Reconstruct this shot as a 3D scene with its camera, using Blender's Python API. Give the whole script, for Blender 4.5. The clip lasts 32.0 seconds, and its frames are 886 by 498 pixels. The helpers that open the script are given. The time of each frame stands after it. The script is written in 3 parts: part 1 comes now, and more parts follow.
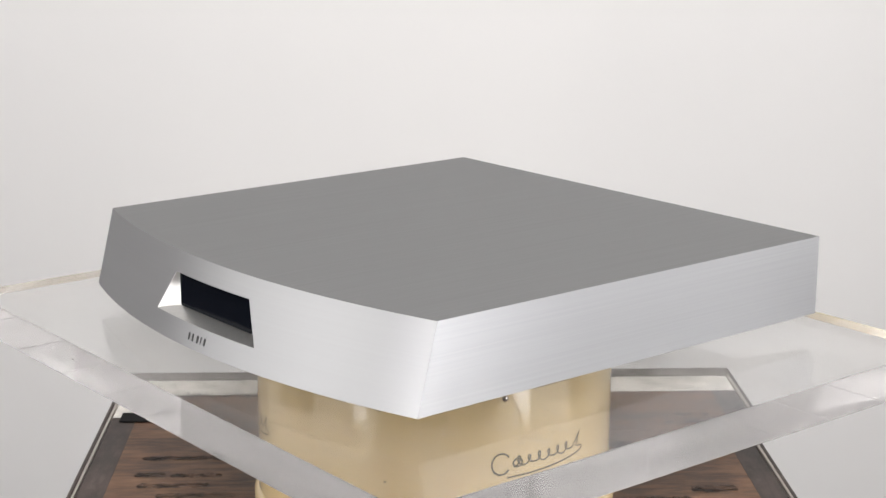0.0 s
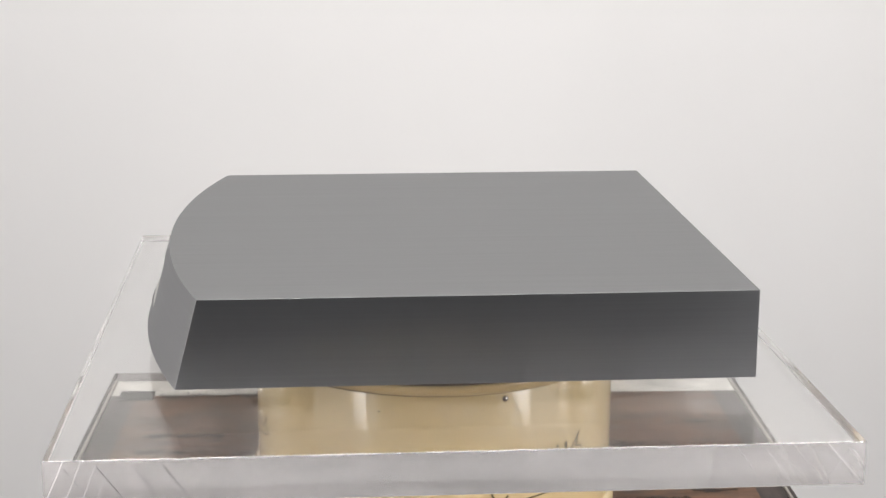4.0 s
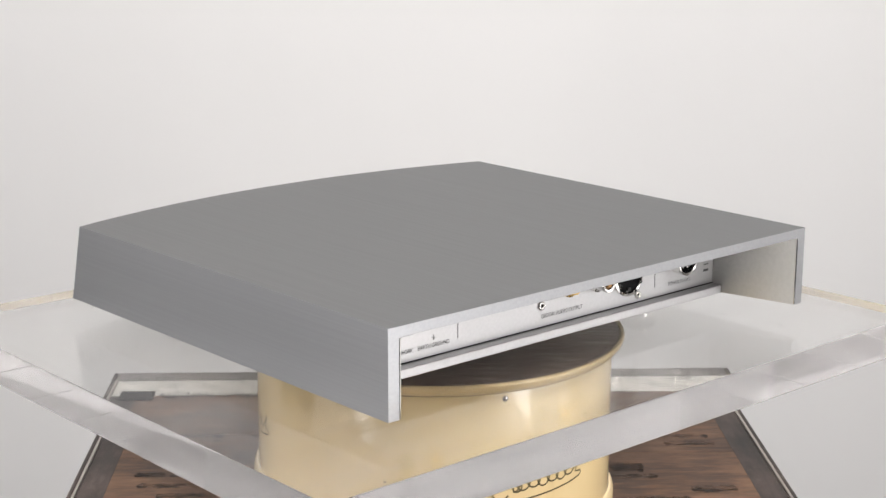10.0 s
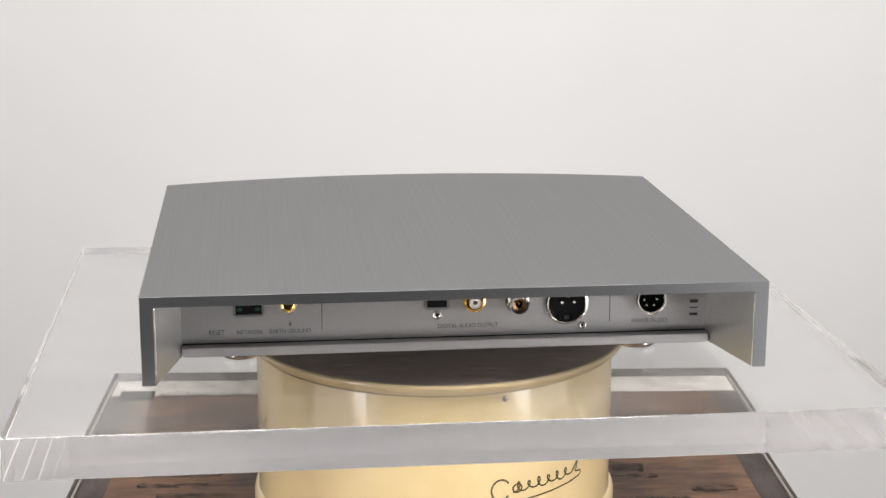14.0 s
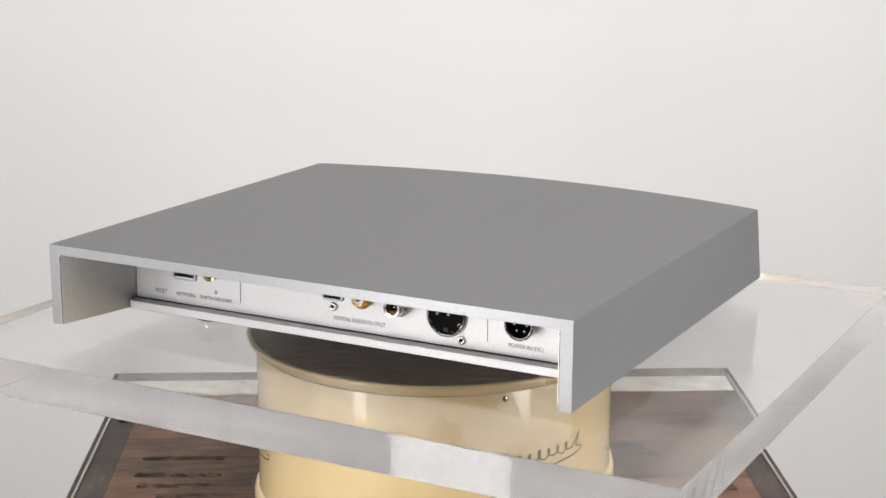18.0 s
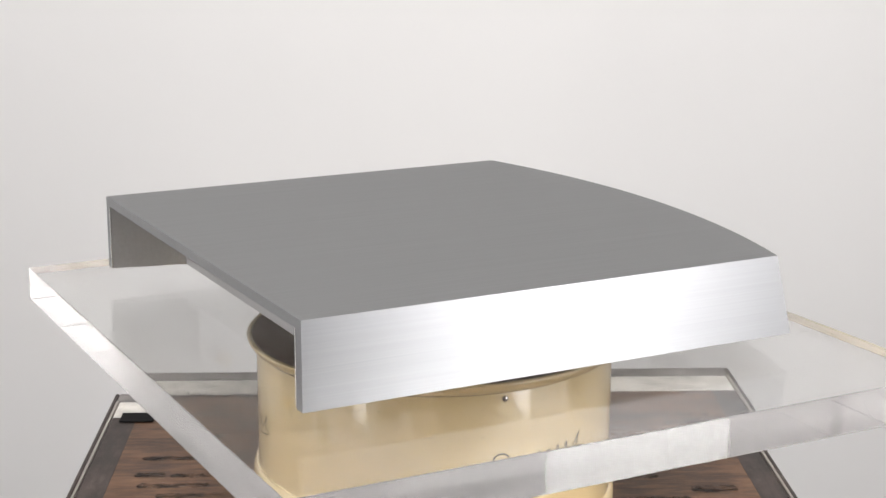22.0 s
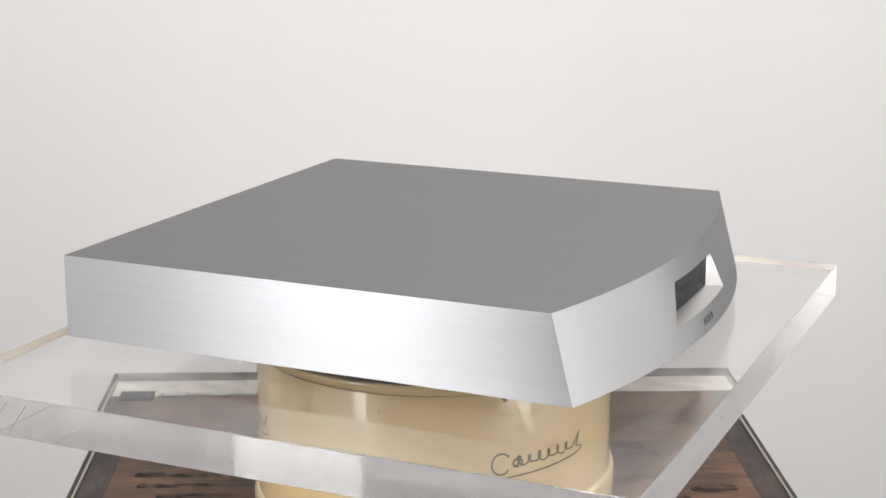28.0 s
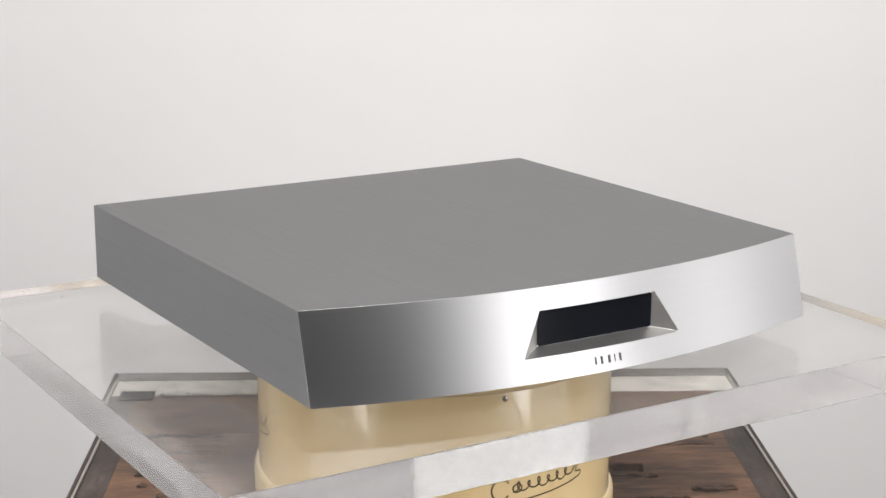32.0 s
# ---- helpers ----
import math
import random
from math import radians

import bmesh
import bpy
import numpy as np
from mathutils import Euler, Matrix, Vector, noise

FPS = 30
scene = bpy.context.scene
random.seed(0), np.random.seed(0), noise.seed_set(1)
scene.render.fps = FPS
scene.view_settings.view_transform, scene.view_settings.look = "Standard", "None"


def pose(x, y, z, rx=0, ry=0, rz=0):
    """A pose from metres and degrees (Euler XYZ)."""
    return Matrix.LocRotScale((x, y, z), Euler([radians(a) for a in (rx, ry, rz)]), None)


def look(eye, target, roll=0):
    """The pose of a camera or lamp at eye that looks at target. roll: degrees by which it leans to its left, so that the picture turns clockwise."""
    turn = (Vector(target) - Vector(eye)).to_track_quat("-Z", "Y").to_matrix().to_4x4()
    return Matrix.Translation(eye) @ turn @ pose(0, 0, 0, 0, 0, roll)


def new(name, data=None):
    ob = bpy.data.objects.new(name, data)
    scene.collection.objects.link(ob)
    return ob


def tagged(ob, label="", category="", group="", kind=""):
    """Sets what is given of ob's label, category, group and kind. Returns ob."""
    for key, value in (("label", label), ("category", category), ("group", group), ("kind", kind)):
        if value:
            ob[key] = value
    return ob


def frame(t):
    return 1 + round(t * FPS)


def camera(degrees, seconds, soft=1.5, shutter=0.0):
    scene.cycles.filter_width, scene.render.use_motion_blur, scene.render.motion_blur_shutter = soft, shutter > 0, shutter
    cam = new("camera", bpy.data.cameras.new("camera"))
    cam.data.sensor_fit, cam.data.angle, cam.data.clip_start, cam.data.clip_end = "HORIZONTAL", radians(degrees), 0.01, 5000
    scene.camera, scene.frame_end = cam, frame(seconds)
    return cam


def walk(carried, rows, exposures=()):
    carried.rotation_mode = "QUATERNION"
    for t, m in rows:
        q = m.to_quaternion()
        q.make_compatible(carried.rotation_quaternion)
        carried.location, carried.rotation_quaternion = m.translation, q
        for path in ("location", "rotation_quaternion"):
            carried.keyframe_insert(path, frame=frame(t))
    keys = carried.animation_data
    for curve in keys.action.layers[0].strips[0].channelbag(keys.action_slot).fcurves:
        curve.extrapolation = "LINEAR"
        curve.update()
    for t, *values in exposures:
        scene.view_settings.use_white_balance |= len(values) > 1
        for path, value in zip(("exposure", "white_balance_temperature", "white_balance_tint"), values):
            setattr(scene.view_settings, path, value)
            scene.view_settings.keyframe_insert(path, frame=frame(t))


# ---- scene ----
cam = camera(30.453, 32.0, soft=1.5)
EYE = (0.0, -1.031, 0.2828)
_yaw, _pit = 0.00491, 0.23776
AIM = (EYE[0] + math.sin(_yaw) * math.cos(_pit), EYE[1] + math.cos(_yaw) * math.cos(_pit), EYE[2] - math.sin(_pit))
walk(cam, [(0, look(EYE, AIM, 0.176)), (32, look(EYE, AIM, 0.176))], exposures=[(0, 0.18), (32, 0.18)])

# degrees by which the turning plate stands, second by second
SPIN = (-51.24, -59.82, -68.42, -77.03, -85.69, -94.38, -103.12, -111.91, -120.72, -129.57, -138.44,
        -147.3, -156.14, -164.95, -173.73, -182.47, -191.17, -199.83, -208.46, -217.05, -225.61, -234.13,
        -242.63, -251.12, -259.62, -268.15, -276.71, -285.3, -293.93, -302.58, -311.26, -319.96, -328.66)

# ---- world and lights ----
world = bpy.data.worlds.new("world")
scene.world = world
world.use_nodes = True
world.node_tree.nodes["Background"].inputs[0].default_value = (0.9, 0.95, 1.0, 1)
world.node_tree.nodes["Background"].inputs[1].default_value = 0.02


def area_lamp(name, eye, target, w, h, watts, colour):
    d = bpy.data.lights.new(name, "AREA")
    d.shape, d.size, d.size_y, d.energy, d.color = "RECTANGLE", w, h, watts, colour
    ob = new(name, d)
    ob.matrix_world = look(eye, target)
    return ob


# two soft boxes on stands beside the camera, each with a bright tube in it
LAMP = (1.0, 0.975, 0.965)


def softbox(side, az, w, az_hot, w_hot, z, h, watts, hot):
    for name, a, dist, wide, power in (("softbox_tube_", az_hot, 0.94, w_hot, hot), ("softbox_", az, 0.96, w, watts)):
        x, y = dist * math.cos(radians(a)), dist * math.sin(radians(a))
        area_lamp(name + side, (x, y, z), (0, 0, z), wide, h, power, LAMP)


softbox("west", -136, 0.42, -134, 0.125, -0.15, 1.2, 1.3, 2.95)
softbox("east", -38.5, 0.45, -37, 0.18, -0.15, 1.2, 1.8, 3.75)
# unseen area lamps added beside the boxes for the metal to mirror, low and high
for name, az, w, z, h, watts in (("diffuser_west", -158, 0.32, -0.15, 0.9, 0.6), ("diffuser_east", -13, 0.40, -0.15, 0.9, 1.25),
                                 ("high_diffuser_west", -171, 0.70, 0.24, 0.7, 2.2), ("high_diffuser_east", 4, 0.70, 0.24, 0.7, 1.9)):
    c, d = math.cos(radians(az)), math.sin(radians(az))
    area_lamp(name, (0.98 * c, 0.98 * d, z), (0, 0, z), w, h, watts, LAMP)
# unseen lamp added under the ceiling to bring up the white wall
area_lamp("ceiling_panel", (0.20, -0.75, 1.70), (0.42, 0.75, 0.2), 1.86, 0.8, 74, LAMP)

scene.cycles.max_bounces, scene.cycles.glossy_bounces, scene.cycles.transmission_bounces = 24, 16, 20

# ---- materials ----
def mat(name):
    m = bpy.data.materials.new(name)
    m.use_nodes = True
    return m, m.node_tree.nodes, m.node_tree.links, m.node_tree.nodes["Principled BSDF"]


def ramp(ns, ls, fac, stops):
    r = ns.new("ShaderNodeValToRGB")
    r.color_ramp.elements[0].position, r.color_ramp.elements[0].color = stops[0][0], (*stops[0][1], 1)
    r.color_ramp.elements[1].position, r.color_ramp.elements[1].color = stops[-1][0], (*stops[-1][1], 1)
    for p, c in stops[1:-1]:
        e = r.color_ramp.elements.new(p)
        e.color = (*c, 1)
    ls.new(fac, r.inputs[0])
    return r.outputs[0]


def coords(ns, ls, scale, space="Object"):
    tc, mp = ns.new("ShaderNodeTexCoord"), ns.new("ShaderNodeMapping")
    mp.inputs["Scale"].default_value = scale
    ls.new(tc.outputs[space], mp.inputs[0])
    return mp.outputs[0]


def noise_tex(ns, ls, vec, scale, detail=4, rough=0.55):
    n = ns.new("ShaderNodeTexNoise")
    n.inputs["Scale"].default_value, n.inputs["Detail"].default_value, n.inputs["Roughness"].default_value = scale, detail, rough
    ls.new(vec, n.inputs["Vector"])
    return n.outputs[0]


def bump(ns, ls, height, strength, dist, b):
    n = ns.new("ShaderNodeBump")
    n.inputs["Strength"].default_value, n.inputs["Distance"].default_value = strength, dist
    ls.new(height, n.inputs["Height"])
    ls.new(n.outputs[0], b.inputs["Normal"])


def metal(name, colour, rough, grain, depth=0.00002, strength=0.13, brushed=0.0, tone=0.04, broad=0.0, spread="BECKMANN"):
    """Metal with fine brush lines; grain: the scale of the lines along x, y, z."""
    m, ns, ls, b = mat(name)
    b.inputs["Metallic"].default_value = 1.0
    v = coords(ns, ls, grain)
    n1 = noise_tex(ns, ls, v, 1.0, 3)
    lo, hi = [c * (1 - tone) for c in colour], [min(1, c * (1 + tone * 0.7)) for c in colour]
    ls.new(ramp(ns, ls, n1, [(0.3, lo), (0.7, hi)]), b.inputs["Base Color"])
    b.inputs["Roughness"].default_value = rough
    if brushed:
        t = ns.new("ShaderNodeTangent")
        t.direction_type, t.uv_map = "UV_MAP", "brush"
        b.inputs["Anisotropic"].default_value = brushed
        ls.new(t.outputs[0], b.inputs["Tangent"])
    bump(ns, ls, n1, strength, depth, b)
    if broad:
        # the brush lines spread light evenly to the sides; the blasted ground under them scatters widely
        lines, ground, mix = ns.new("ShaderNodeBsdfAnisotropic"), ns.new("ShaderNodeBsdfAnisotropic"), ns.new("ShaderNodeMixShader")
        lines.distribution = spread
        lines.inputs["Roughness"].default_value, lines.inputs["Anisotropy"].default_value = rough, -brushed
        ground.inputs["Roughness"].default_value = 0.62
        for k in (lines, ground):
            ls.new(b.inputs["Base Color"].links[0].from_socket, k.inputs["Color"])
        ls.new(b.inputs["Normal"].links[0].from_socket, lines.inputs["Normal"])
        ls.new(b.inputs["Tangent"].links[0].from_socket, lines.inputs["Tangent"])
        mix.inputs[0].default_value = broad
        ls.new(lines.outputs[0], mix.inputs[1])
        ls.new(ground.outputs[0], mix.inputs[2])
        ls.new(mix.outputs[0], ns["Material Output"].inputs[0])
        ns.remove(b)
    return m


def plain(name, colour, rough=0.5, metallic=0.0, vary=0.08, scale=60):
    m, ns, ls, b = mat(name)
    n = noise_tex(ns, ls, coords(ns, ls, (1, 1, 1)), scale, 4)
    lo, hi = [c * (1 - vary) for c in colour], [min(1, c * (1 + vary)) for c in colour]
    ls.new(ramp(ns, ls, n, [(0.3, lo), (0.7, hi)]), b.inputs["Base Color"])
    b.inputs["Roughness"].default_value, b.inputs["Metallic"].default_value = rough, metallic
    return m


ALU_TOP = metal("brushed_aluminium_top", (0.335, 0.338, 0.340), 0.36, (1100, 8, 8), brushed=0.4, tone=0.035, broad=0.15, spread="MULTI_GGX")
ALU_SIDE = metal("brushed_aluminium_side", (0.36, 0.367, 0.38), 0.385, (5, 5, 900), brushed=0.25, tone=0.034, broad=0.16)
ALU_FRONT = metal("satin_aluminium_front", (0.385, 0.389, 0.397), 0.385, (5, 5, 900), brushed=0.25, tone=0.012, strength=0.06, broad=0.16)
ALU_REAR = metal("milled_aluminium_rear", (0.36, 0.365, 0.375), 0.38, (600, 600, 600), tone=0.05)
ALU_INNER = metal("milled_aluminium_inside", (0.58, 0.577, 0.565), 0.40, (400, 400, 400))
PANEL = metal("rear_panel_aluminium", (0.525, 0.523, 0.528), 0.44, (500, 500, 500), strength=0.15)
CHROME = metal("chrome", (0.75, 0.74, 0.72), 0.12, (100, 100, 100), strength=0.0)
GOLD = metal("gold_plate", (0.75, 0.55, 0.22), 0.2, (100, 100, 100), strength=0.0)
BRONZE = metal("aged_brass", (0.20, 0.12, 0.06), 0.25, (100, 100, 100), strength=0.0)
GREY_INK = plain("grey_print", (0.05, 0.05, 0.05), 0.6)
BLACK = plain("black_plastic", (0.006, 0.006, 0.0065), 0.8)
BLACK.node_tree.nodes["Principled BSDF"].inputs["Specular IOR Level"].default_value = 0.12
WHITE_PL = plain("white_plastic", (0.75, 0.74, 0.7), 0.4)
GREEN_PL = plain("green_light_pipe", (0.02, 0.06, 0.035), 0.3)
RUBBER = plain("black_rubber", (0.015, 0.015, 0.015), 0.6)
DARK_SEAM = plain("dark_seam", (0.05, 0.045, 0.03), 0.7)

m, ns, ls, b = mat("display_glass")
b.inputs["Base Color"].default_value = (0.003, 0.004, 0.007, 1)
b.inputs["Roughness"].default_value = 0.12
b.inputs["IOR"].default_value = 1.14
DISPLAY = m


def acrylic_edge():
    """Sawn edge: clear, with a milky share that follows the lengthwise drawn marks."""
    m, ns, ls, b = mat("sawn_acrylic_edge")
    b.inputs["Base Color"].default_value = (0.985, 0.965, 0.965, 1)
    b.inputs["IOR"].default_value = 1.49
    b.inputs["Roughness"].default_value = 0.045
    marks = noise_tex(ns, ls, coords(ns, ls, (9, 9, 90)), 1.0, 2, 0.5)
    r = ns.new("ShaderNodeMapRange")
    r.inputs[1].default_value, r.inputs[2].default_value, r.inputs[3].default_value, r.inputs[4].default_value = 0.3, 0.7, 0.87, 0.77
    ls.new(marks, r.inputs[0])
    ls.new(r.outputs[0], b.inputs["Transmission Weight"])
    return m


def clear_face():
    """Clear acrylic face with faint smears and wiping marks."""
    m, ns, ls, b = mat("clear_acrylic")
    ns.remove(b)
    fres, glass, gloss, haze = (ns.new("ShaderNode" + k) for k in ("Fresnel", "BsdfRefraction", "BsdfGlossy", "BsdfDiffuse"))
    fres.inputs["IOR"].default_value = glass.inputs["IOR"].default_value = 1.49
    glass.inputs["Color"].default_value = (0.995, 0.998, 0.995, 1)
    glass.inputs["Roughness"].default_value = 0.015
    haze.inputs["Color"].default_value = (0.78, 0.725, 0.68, 1)
    smear = noise_tex(ns, ls, coords(ns, ls, (9, 24, 9)), 1.0, 7, 0.66)
    # rubbed dull outside, mirror-smooth where light is held in the sheet
    r1, r2 = ns.new("ShaderNodeMapRange"), ns.new("ShaderNodeMapRange")
    for r, src, a0, a1, lo, hi in ((r1, fres.outputs[0], 0.65, 0.95, 0.12, 0.0), (r2, smear, 0.46, 0.74, 0.016, 0.075)):
        r.inputs[1].default_value, r.inputs[2].default_value, r.inputs[3].default_value, r.inputs[4].default_value = a0, a1, lo, hi
        ls.new(src, r.inputs[0])
    ls.new(r1.outputs[0], gloss.inputs["Roughness"])
    a, c = ns.new("ShaderNodeMixShader"), ns.new("ShaderNodeMixShader")
    ls.new(fres.outputs[0], a.inputs[0])
    ls.new(glass.outputs[0], a.inputs[1])
    ls.new(gloss.outputs[0], a.inputs[2])
    ls.new(r2.outputs[0], c.inputs[0])
    ls.new(a.outputs[0], c.inputs[1])
    ls.new(haze.outputs[0], c.inputs[2])
    ls.new(c.outputs[0], ns["Material Output"].inputs[0])
    return m


ACRYLIC = clear_face()
ACRYLIC_EDGE = acrylic_edge()

# cream enamel, worn
m, ns, ls, b = mat("cream_enamel")
v1, v2 = coords(ns, ls, (26, 26, 9)), coords(ns, ls, (130, 130, 1000))
ls.new(ramp(ns, ls, noise_tex(ns, ls, v1, 1.0, 5), [(0.22, (0.52, 0.385, 0.185)), (0.42, (0.66, 0.51, 0.265)), (0.62, (0.69, 0.545, 0.295)), (0.85, (0.72, 0.59, 0.355))]), b.inputs["Base Color"])
b.inputs["Roughness"].default_value = 0.35
b.inputs["Coat Weight"].default_value = 1.0
b.inputs["Coat Roughness"].default_value = 0.06
b.inputs["Coat IOR"].default_value = 1.85
bump(ns, ls, noise_tex(ns, ls, v2, 1.0, 2), 0.75, 0.00010, b)
ls.new(b.inputs["Normal"].links[0].from_socket, b.inputs["Coat Normal"])
ENAMEL = m

# dark brown scuffed disc
m, ns, ls, b = mat("scuffed_brown_leatherette")
v1, v2 = coords(ns, ls, (45, 330, 60)), coords(ns, ls, (420, 420, 420))
ls.new(ramp(ns, ls, noise_tex(ns, ls, v1, 1.0, 6), [(0.34, (0.055, 0.034, 0.026)), (0.48, (0.125, 0.085, 0.066)), (0.59, (0.20, 0.15, 0.125)), (0.69, (0.42, 0.37, 0.33))]), b.inputs["Base Color"])
b.inputs["Roughness"].default_value = 0.5
bump(ns, ls, noise_tex(ns, ls, v2, 1.0, 3), 0.3, 0.0003, b)
DISC = m


def wood(name, stops, grain, rough=0.6):
    m, ns, ls, b = mat(name)
    v = coords(ns, ls, grain)
    big = noise_tex(ns, ls, coords(ns, ls, (20, 26, 20)), 1.0, 5, 0.6)
    n = noise_tex(ns, ls, v, 1.0, 9, 0.72)
    mix = ns.new("ShaderNodeMath")
    mix.operation = "MULTIPLY_ADD"
    mix.inputs[1].default_value = 0.55
    ls.new(n, mix.inputs[0])
    half = ns.new("ShaderNodeMath")
    half.operation = "MULTIPLY"
    half.inputs[1].default_value = 0.45
    ls.new(big, half.inputs[0])
    ls.new(half.outputs[0], mix.inputs[2])
    ls.new(ramp(ns, ls, mix.outputs[0], stops), b.inputs["Base Color"])
    b.inputs["Roughness"].default_value = rough
    bump(ns, ls, n, 0.4, 0.001, b)
    return m


WOOD = wood("old_brown_board", [(0.34, (0.020, 0.010, 0.006)), (0.43, (0.052, 0.027, 0.015)), (0.51, (0.102, 0.050, 0.025)), (0.59, (0.148, 0.076, 0.039)), (0.70, (0.245, 0.16, 0.108))], (26, 170, 60))
RAIL = wood("dark_stained_rail", [(0.34, (0.010, 0.007, 0.006)), (0.47, (0.025, 0.017, 0.014)), (0.60, (0.058, 0.040, 0.034)), (0.72, (0.14, 0.11, 0.095))], (120, 26, 60))

m, ns, ls, b = mat("white_painted_wall")
ls.new(ramp(ns, ls, noise_tex(ns, ls, coords(ns, ls, (1.3, 1.3, 1.3)), 1.0, 4), [(0.3, (0.80, 0.795, 0.79)), (0.7, (0.83, 0.825, 0.82))]), b.inputs["Base Color"])
b.inputs["Roughness"].default_value = 0.9
bump(ns, ls, noise_tex(ns, ls, coords(ns, ls, (300, 300, 300)), 1.0, 2), 0.1, 0.0005, b)
WALL = m
# unseen ceiling, set dark to keep the player's top from mirroring it brightly
CEIL = plain("dark_ceiling", (0.08, 0.08, 0.08), 0.9, vary=0.03, scale=3)
DARK_WALL = plain("dark_grey_wall", (0.13, 0.145, 0.18), 0.9, vary=0.1, scale=3)
SIDE_WALL = plain("dark_side_wall", (0.135, 0.125, 0.115), 0.9, vary=0.1, scale=3)
# unseen floor, its colour kept dark for the plate's edges to mirror
FLOOR = plain("dark_floor", (0.062, 0.058, 0.056), 0.6, vary=0.08, scale=5)


# ---- mesh helpers ----
def mesh_of(name, bm, mats, smooth=False):
    bmesh.ops.recalc_face_normals(bm, faces=bm.faces)
    me = bpy.data.meshes.new(name)
    bm.to_mesh(me)
    bm.free()
    for mm in (mats if isinstance(mats, (list, tuple)) else [mats]):
        me.materials.append(mm)
    if smooth:
        for p in me.polygons:
            p.use_smooth = True
    return me


def part(name, bm, material, parent, label="", smooth=False):
    ob = new(name, mesh_of(name, bm, material, smooth))
    ob.parent = parent
    return tagged(ob, label=label)


def box(x0, y0, z0, x1, y1, z1, bevel=0.0, seg=2):
    bm = bmesh.new()
    bmesh.ops.create_cube(bm, size=1, matrix=Matrix.Translation(((x0 + x1) / 2, (y0 + y1) / 2, (z0 + z1) / 2)) @ Matrix.Diagonal((x1 - x0, y1 - y0, z1 - z0, 1)))
    if bevel:
        bmesh.ops.bevel(bm, geom=list(bm.edges), offset=bevel, segments=seg, affect="EDGES", profile=0.5)
    return bm


def lathe(profile, n=48, m=None, close=False):
    """A turned shape: profile of (radius, z) from bottom to top about z; m then places it."""
    bm = bmesh.new()
    rings = []
    for r, z in profile:
        if r < 1e-6:
            rings.append([bm.verts.new((0, 0, z))])
        else:
            rings.append([bm.verts.new((r * math.cos(2 * math.pi * i / n), r * math.sin(2 * math.pi * i / n), z)) for i in range(n)])
    pairs = list(zip(rings, rings[1:]))
    if close:
        pairs.append((rings[-1], rings[0]))
    for a, c in pairs:
        for i in range(n):
            j = (i + 1) % n
            if len(a) == 1:
                bm.faces.new((a[0], c[j], c[i]))
            elif len(c) == 1:
                bm.faces.new((a[i], a[j], c[0]))
            else:
                bm.faces.new((a[i], a[j], c[j], c[i]))
    if m is not None:
        bmesh.ops.transform(bm, matrix=m, verts=bm.verts)
    return bm


def sharp(ob, angle=30):
    """Smooth faces with hard edges where they meet at more than angle."""
    me = ob.data
    for p in me.polygons:
        p.use_smooth = True
    bm = bmesh.new()
    bm.from_mesh(me)
    for e in bm.edges:
        e.smooth = len(e.link_faces) == 2 and e.calc_face_angle(0) < radians(angle)
    bm.to_mesh(me)
    bm.free()
    return ob


# ---- the room ----
ZF = -0.95
def slab(name, a, c, material):
    ob = new(name, mesh_of(name, box(*a, *c), material))
    return tagged(ob, kind="structure")


slab("floor", (-1.3, -3.2, ZF - 0.1), (1.3, 1.4, ZF), FLOOR)
slab("wall_north", (-1.3, 1.25, ZF), (1.3, 1.4, 1.75), WALL)
slab("wall_south", (-1.3, -3.2, ZF), (1.3, -3.05, 1.75), DARK_WALL)
# unseen side walls, dark then white towards the back, to shape the metal's reflections
slab("wall_west", (-1.3, -3.05, ZF), (-1.15, 0.38, 1.75), SIDE_WALL)
slab("wall_northwest", (-1.3, 0.38, ZF), (-1.15, 1.25, 1.75), WALL)
slab("wall_east", (1.15, -3.05, ZF), (1.3, 0.38, 1.75), SIDE_WALL)
slab("wall_northeast", (1.15, 0.38, ZF), (1.3, 1.25, 1.75), WALL)
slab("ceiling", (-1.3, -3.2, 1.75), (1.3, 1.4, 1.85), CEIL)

# ---- the trunk under the drum ----
CZ = -0.14       # top of the trunk
TURN = pose(-0.0007, -0.023, 0, 0, 0, 2.0)
# worn stencilled lines: middle x, middle y, length, height
STENCIL = [(-0.176, 0.101, 0.060, 0.0065), (-0.196, 0.069, 0.022, 0.006), (-0.164, 0.0675, 0.036, 0.006), (-0.178, 0.049, 0.050, 0.007),
           (-0.160, 0.031, 0.056, 0.006), (0.192, 0.136, 0.036, 0.006), (0.193, 0.121, 0.038, 0.006), (0.140, 0.074, 0.024, 0.012),
           (0.142, 0.056, 0.034, 0.006), (0.194, 0.031, 0.032, 0.009), (0.150, 0.015, 0.05, 0.006), (0.187, 0.010, 0.03, 0.006)]


